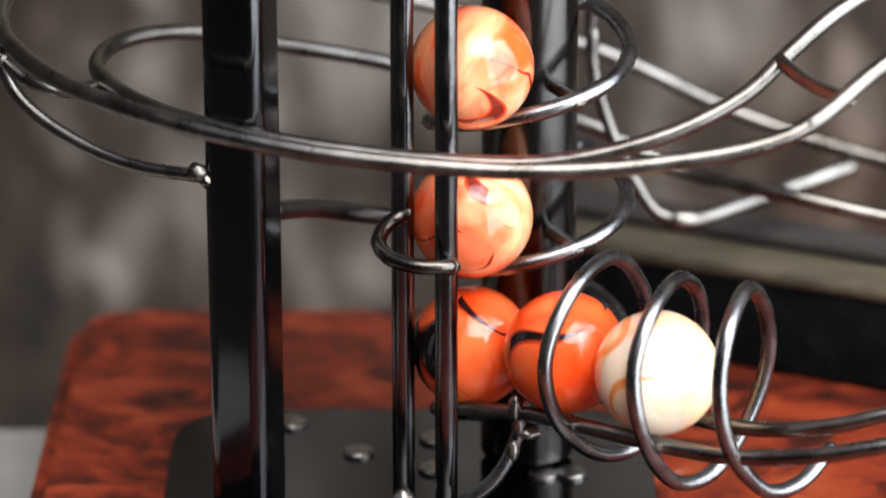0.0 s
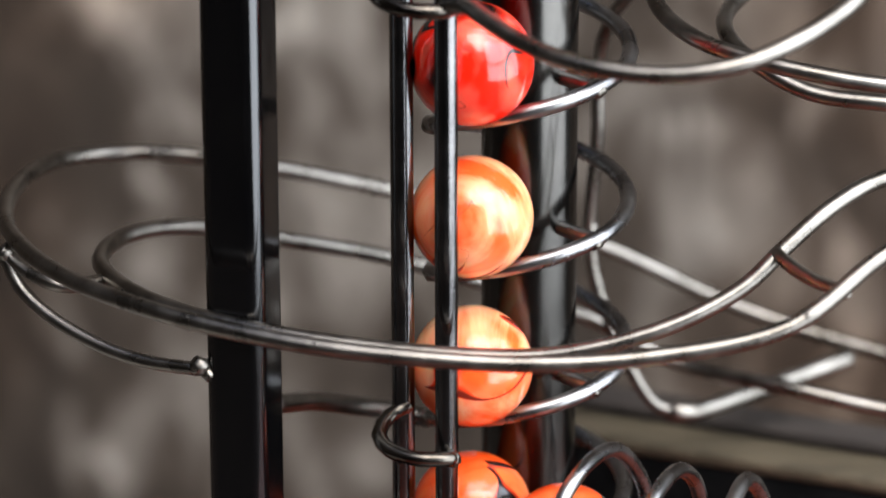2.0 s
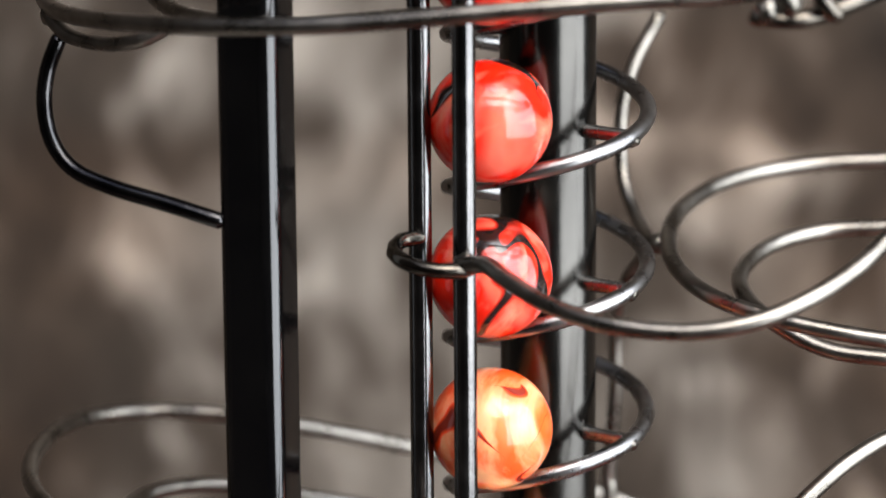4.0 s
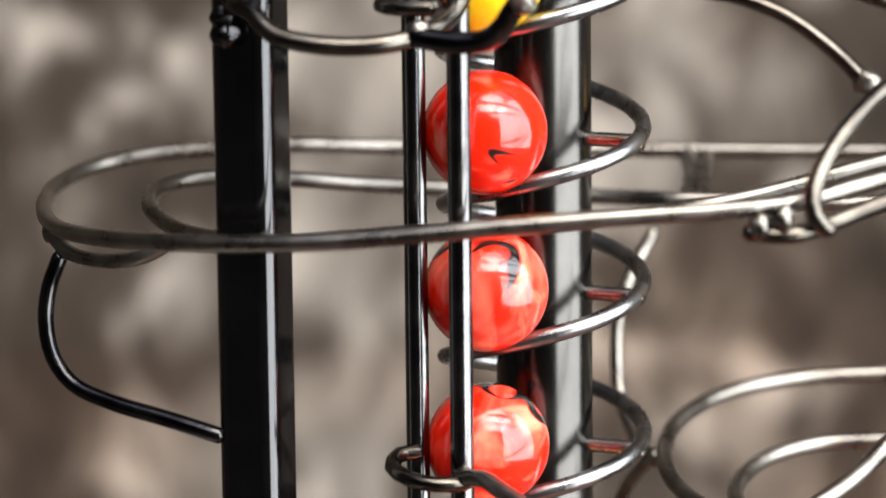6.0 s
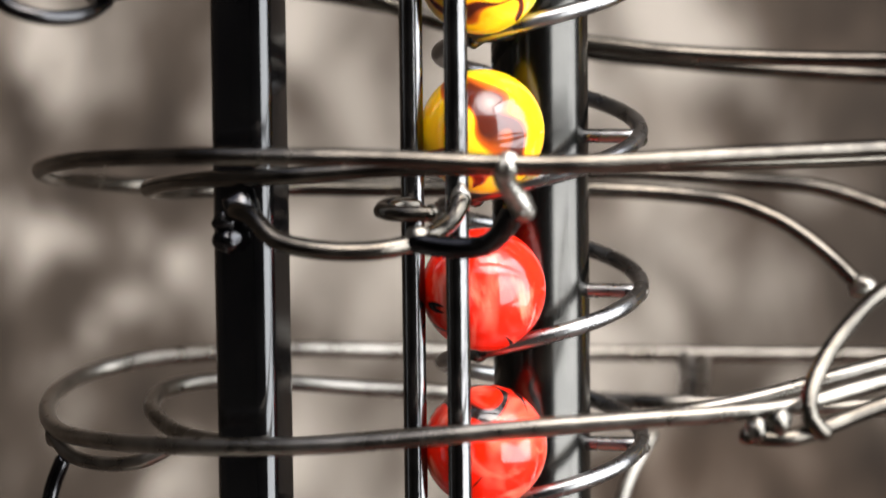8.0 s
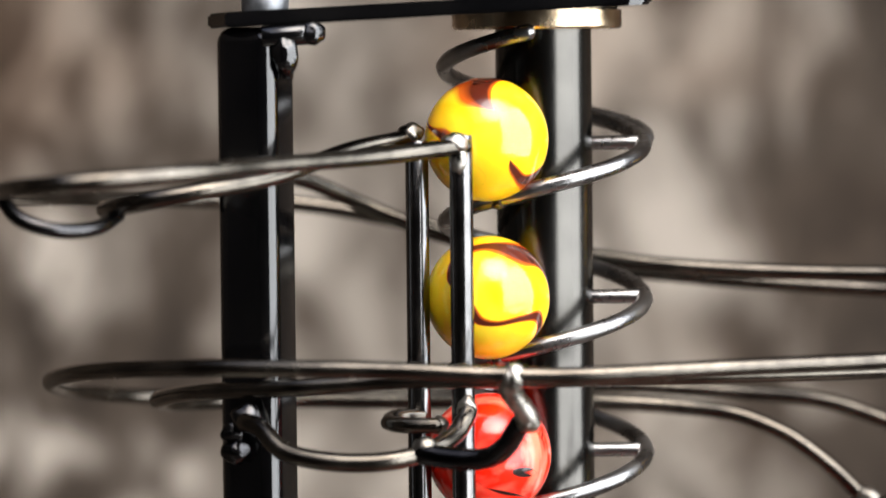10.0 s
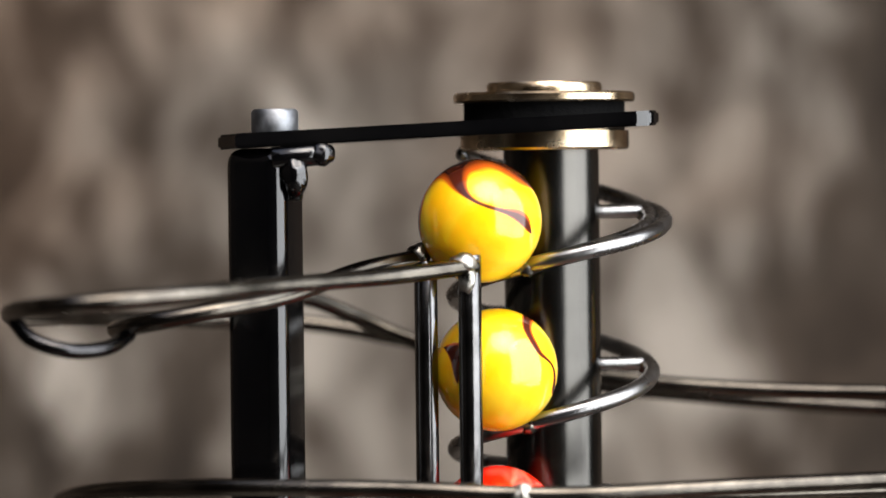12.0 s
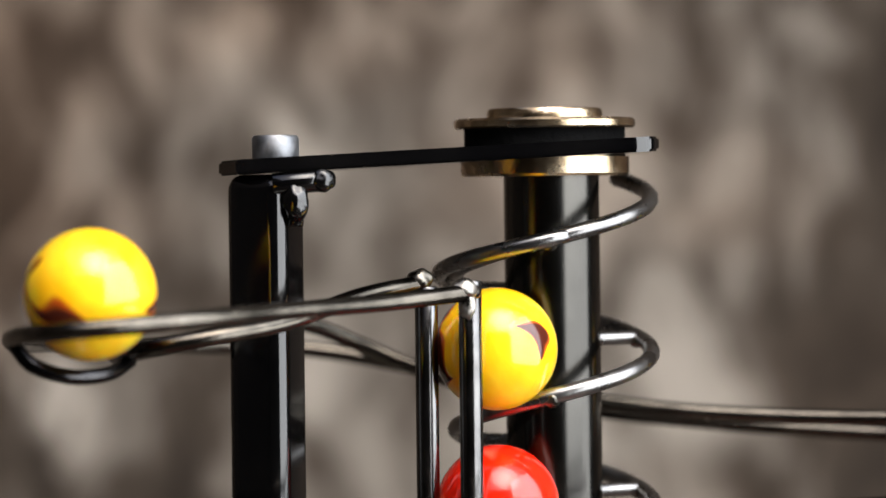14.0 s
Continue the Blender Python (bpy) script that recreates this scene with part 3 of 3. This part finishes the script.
    wire("outer_rail", [(-16.2, -34.0, 302.6), (-31.5, -46.0, 301.2), (-52.4, -68.0, 300.3), (-72.1, -89.0, 299.2), (-90.1, -94.0, 297.9), (-100.1, -80.0, 296.8), (-106.2, -50.0, 294.8), (-108.6, -10.0, 292.3), (-101.0, 28.0, 290.7), (-85.8, 50.0, 289.3), (-71.4, 60.0, 288.6), (-53.2, 64.0, 287.5), (-30.0, 64.0, 283.4), (12.2, 60.0, 273.2), (29.8, 58.0, 271.2), (54.8, 55.0, 269.0), (75.6, 52.0, 267.7), (96.6, 48.0, 266.7)], t, 1.75, DARKWIRE)
    wire("inner_rail", [(-26.7, -23.0, 304.2), (-38.4, -34.0, 302.1), (-53.3, -50.0, 297.4), (-66.0, -58.0, 295.2), (-79.0, -58.0, 293.1), (-85.9, -45.0, 291.4), (-85.7, -20.0, 290.5), (-76.7, 12.0, 291.4), (-64.5, 30.0, 294.8), (-52.0, 38.0, 294.0), (-40.5, 42.0, 289.1), (-29.7, 42.0, 284.4), (-14.5, 42.0, 279.5), (11.4, 40.0, 276.4), (28.6, 38.0, 274.3), (53.0, 36.0, 272.8), (73.5, 34.0, 272.3), (94.0, 30.0, 272.1)], t, 1.75, DARKWIRE)
    wire("tie", [(-103.9, -62.0, 294.1), (-100.2, -66.0, 290.5), (-93.3, -66.0, 288.3), (-86.4, -60.0, 288.5), (-83.0, -52.0, 290.5)], t, 1.5, BLACKWIRE)
    weld(t, (-18.2, -35.4, 303.0), 2.5, 1, (1.1, 0.8, 0.9), SILVERWELD)
    weld(t, (-17.6, -35.3, 300.2), 2.2, 7, (0.8, 0.6, 1.4), SILVERWELD)
    weld(t, (-27.0, -23.0, 304.7), 2.6, 2)

    t = thing("side_loop_track", "small coiled two-rail loop of bare steel wire beside the lift", "track")
    wire("outer_rail", [(99.1, 60.0, 153.8), (77.9, 62.0, 153.9), (56.7, 60.0, 153.2), (41.1, 52.0, 151.7), (30.4, 38.0, 148.8), (26.6, 24.0, 145.8), (27.3, 8.0, 142.9), (33.4, -6.0, 140.3), (43.1, -14.0, 138.2), (55.3, -18.0, 136.1), (68.8, -18.0, 133.7), (88.7, -16.0, 131.4)], t)
    wire("inner_rail", [(96.5, 40.0, 143.5), (75.8, 42.0, 143.2), (61.3, 42.0, 142.5), (49.8, 36.0, 141.0), (43.0, 26.0, 138.5), (41.5, 14.0, 136.5), (45.8, 2.0, 133.5), (56.9, -4.0, 128.4), (70.4, -6.0, 126.7), (90.4, -6.0, 125.4)], t)
    wire("support", [(-17.2, -37.0, 154.6), (-13.0, -40.0, 155.3), (-9.8, -45.0, 154.2), (-2.4, -54.0, 151.4), (8.0, -62.0, 149.3), (23.7, -66.0, 148.3), (36.3, -66.0, 149.9), (47.2, -62.0, 153.2), (56.3, -56.0, 157.2), (64.4, -48.0, 162.2), (80.4, -36.0, 176.2)], t, 1.75)
    wire("brace", [(26.4, 60.0, 187.3), (20.5, 55.0, 177.1), (17.9, 52.0, 167.6), (18.0, 48.0, 154.4), (20.3, 40.0, 147.3), (23.2, 26.0, 143.6)], t, 1.5)
    wire("brace", [(23.2, 26.0, 143.2), (18.4, 40.0, 132.1), (16.6, 46.0, 121.6), (16.6, 48.0, 105.6), (15.0, 50.0, 82.8), (15.5, 50.0, 84.9), (15.6, 50.0, 75.8), (19.2, 50.0, 62.5), (25.1, 50.0, 49.2), (30.9, 50.0, 40.8), (36.1, 50.0, 39.2)], t, 1.5)
    wire("cross_bar", [(34.8, 50.0, 39.5), (38.7, 51.0, 39.1), (55.7, 64.0, 39.8), (76.6, 78.0, 42.2)], t, 2.3)
    weld(t, (-16.8, -36.0, 154.3), 2.4, 1)
    weld(t, (24.6, 26.0, 143.9), 2.4, 2)

    for k, (tt, name) in enumerate((("low", "rod_tie"), ("mid", "rod_tie"), ("high", "rod_tie"))):
        tie = thing(name, "bent steel wire tying the two guide rods together", "tie", "ties of the guide rods")
        if tt == "low":
            pts = [(-24.8, -24.0, 68.1), (-28.5, -26.0, 66.7), (-30.7, -31.0, 64.4), (-28.4, -35.0, 62.5), (-22.7, -38.0, 61.8), (-16.2, -37.0, 61.4)]
            w = (-16.0, -36.0, 61.0)
        elif tt == "mid":
            pts = [(-25.7, -24.0, 157.2), (-29.6, -26.0, 157.0), (-30.9, -31.0, 155.7), (-27.8, -36.0, 154.6), (-22.3, -38.0, 153.7), (-16.8, -37.0, 153.6)]
            w = (-18.5, -36.0, 153.2)
        else:
            pts = [(-25.3, -24.0, 248.4), (-30.3, -27.0, 248.5), (-31.9, -32.0, 247.9), (-28.5, -36.0, 247.7), (-22.4, -37.0, 247.7)]
            w = (-21.9, -36.0, 247.6)
        tie_wire = wire("tie_wire", pts, tie, 1.6, DARKWIRE)
        weld(tie_wire, w, 1.8, 9 + k)

    t = thing("post_brace", "bent steel wire from the post towards the guide rods", "brace")
    wire("brace_wire", [(-52.0, -18.0, 66.4), (-44.0, -2.0, 61.2), (-36.0, 6.0, 57.2), (-28.0, 9.0, 55.0), (-21.0, 8.0, 53.6)], t, 2.1)


# ---- feed ----
FEED = [(-11.4, -19.0, 37.6), (6.9, -34.0, 41.7), (24.6, -48.0, 43.0), (40.9, -57.0, 43.4), (55.1, -63.0, 46.3), (67.5, -66.0, 49.9), (92.5, -66.0, 54.1)]


def feed():
    t = thing("feed_track", "two wire rails inside an open wire coil at the lift foot", "track")
    mid = spline(FEED, 3)
    rails = {-1: [], 1: []}
    for i in range(0, len(mid), 3):
        d = (mid[min(i + 1, len(mid) - 1)] - mid[max(i - 1, 0)]).normalized()
        s = Vector((d.y, -d.x, 0)).normalized()
        for k in rails:
            rails[k].append(mid[i] + s * (k * 7.5) + Vector((0, 0, -11.6)))
    wire("near_rail", rails[1], t, 1.6)
    wire("far_rail", rails[-1], t, 1.6)
    # the coil: three open turns round the waiting marbles
    line = spline([(21.7, -18.0, 25.5), (24.7, -16.0, 37.3), (23.7, -18.0, 48.1), (16.5, -30.0, 60.7), (7.5, -44.0, 58.3), (2.4, -50.0, 46.3), (4.8, -48.0, 33.3), (13.8, -40.0, 22.0), (22.2, -32.0, 20.4), (31.5, -28.0, 29.7), (34.9, -28.0, 43.4), (33.6, -32.0, 53.6), (28.8, -42.0, 60.6), (22.5, -55.0, 57.8), (19.3, -60.0, 48.0), (21.6, -60.0, 33.6), (29.0, -52.0, 20.9), (36.2, -46.0, 20.3), (43.3, -40.0, 28.6), (47.4, -38.0, 41.3), (46.3, -42.0, 53.8), (42.0, -50.0, 61.7), (37.3, -62.0, 58.2), (35.5, -66.0, 48.1), (37.6, -66.0, 35.0), (46.2, -60.0, 22.7), (53.5, -54.0, 22.1), (59.6, -48.0, 26.7)])
    bm = bmesh.new()
    sweep(bm, line, 1.6, 12)
    part("coil", bm, HELIX, t)
    wire("leg", [(-3.1, -36.0, 31.7), (-2.4, -36.0, 25.7), (-4.4, -37.0, 19.9), (-7.9, -38.0, 14.7), (-13.6, -38.0, 10.3)], t, 1.5, HELIX)
    weld(t, (-3.2, -37.0, 30.8), 1.8, 30, (0.7, 0.7, 1.5), SILVERWELD)
    weld(t, (-0.4, -37.0, 25.1), 1.8, 31, (1.4, 0.7, 0.7), SILVERWELD)
    weld(t, (-3.5, -38.0, 21.8), 1.7, 32, (0.7, 0.7, 1.4), SILVERWELD)


# ---- marbles ----
def marble_mesh(mat):
    bm = bmesh.new()
    bmesh.ops.create_uvsphere(bm, u_segments=56, v_segments=28, radius=12.5 * MM)
    return mesh_of("marble", bm, mat)


def marble(mat, label):
    return tagged(new("marble", marble_mesh(mat)), label, "marble", "glass marbles")


setting()
unseen_surround()
table()
base_board()
housing()
lift = frame_of_lift()
SCREW = screw()
bearing()
tracks()
feed()

O, P, R, Y = "orange glass marble with pale and black swirls", "peach glass marble with soft pale pink clouds", "red glass marble with dark swirls", "yellow glass marble with brown-red swirls"
COLUMN = {-1: (ORANGE[0], O), 0: (PEACH[0], P), 1: (PEACH[1], P), 2: (RED[0], R), 3: (RED[1], R), 4: (RED[2], R), 5: (YELLOW[0], Y), 6: (YELLOW[1], Y), 7: (YELLOW[2], Y)}
LIFTED = {k: marble(*v) for k, v in COLUMN.items()}
QUEUE = [marble(ORANGE[1], "orange and black glass marble waiting in the feed coil"), marble(PALE, "cream-coloured glass marble waiting in the feed coil")]
RUNNER = marble(YELLOW[0], "yellow glass marble rolling on the wire track")
for ob, p in zip(QUEUE, FEED[1:3]):
    ob.location = Vector(p) * MM


def motions():
    walk(SCREW, [(t, pose(0.0003, 0, 0, 0, 0, -TURN_RATE * t)) for t in np.linspace(0, 14, 29)])
    for k, ob in LIFTED.items():
        rows = []
        for t in np.linspace(0, 14, 29):
            z = 65.4 + PITCH * k + RISE * t
            spin = 43 * t + 70 * k
            if k == -1:
                z = max(z, 37.0)
            if z > 309.0:
                break
            rows.append((t, pose(-11.8 * MM, -19 * MM, z * MM, 0, 0, spin)))
        leave = (309.3 - 65.4 - PITCH * k) / RISE
        if leave < 13.5:
            rows.append((leave, pose(-12.6 * MM, -19.5 * MM, 309.3 * MM, 0, 0, 43 * leave + 70 * k)))
            for dt, p in EXIT:
                if leave + 0.72 + dt < 14.001:
                    rows.append((round(leave + 0.72 + dt, 2), pose(*(Vector(p) * MM), 0, -300 * max(0, dt - 1.6), 43 * leave + 70 * k + 36 * min(dt + 0.72, 2.3))))
            if rows[-1][0] < 13.99:
                rows.append((14.0, rows[-1][1]))
        walk(ob, rows)
    walk(RUNNER, [(t, pose(*(Vector(p) * MM), 0, 60 * t, 0)) for t, p in RUN])


EXIT = [(0.0, (-14.7, -22.0, 311.3)), (0.5, (-15.6, -24.0, 312.6)), (0.8, (-18.1, -26.0, 314.8)), (1.2, (-20.4, -29.0, 315.3)), (1.5, (-23.1, -33.0, 315.5)), (1.6, (-25.8, -36.0, 314.8)), (1.7, (-33.7, -44.0, 312.9)), (1.8, (-50.3, -60.0, 309.1)), (1.9, (-72.7, -72.0, 305.9)), (2.0, (-88.1, -75.0, 304.1)), (2.1, (-97.2, -40.0, 300.6)), (2.2, (-88.9, 15.0, 297.6)), (2.3, (-62.1, 50.0, 294.9)), (2.4, (-20.8, 54.0, 287.4)), (2.5, (23.0, 50.0, 281.4)), (2.6, (63.8, 45.0, 279.3)), (2.7, (102.8, 40.0, 277.8))]
RUN = [(0.0, (88.8, -38.0, 229.9)), (4.6, (88.8, -38.0, 229.9)), (4.8, (46.1, -50.0, 221.0)), (4.95, (2.9, -54.0, 218.9)), (5.1, (-44.5, -48.0, 214.7)), (5.2, (-80.8, -14.0, 213.8)), (5.3, (-82.7, 30.0, 214.5)), (5.4, (-52.6, 48.0, 214.0)), (5.5, (-25.0, 52.0, 211.8)), (5.6, (21.4, 54.0, 208.5)), (5.7, (58.6, 54.0, 208.1)), (5.83, (108.2, 54.0, 206.3)), (14.0, (108.2, 54.0, 206.3))]
motions()
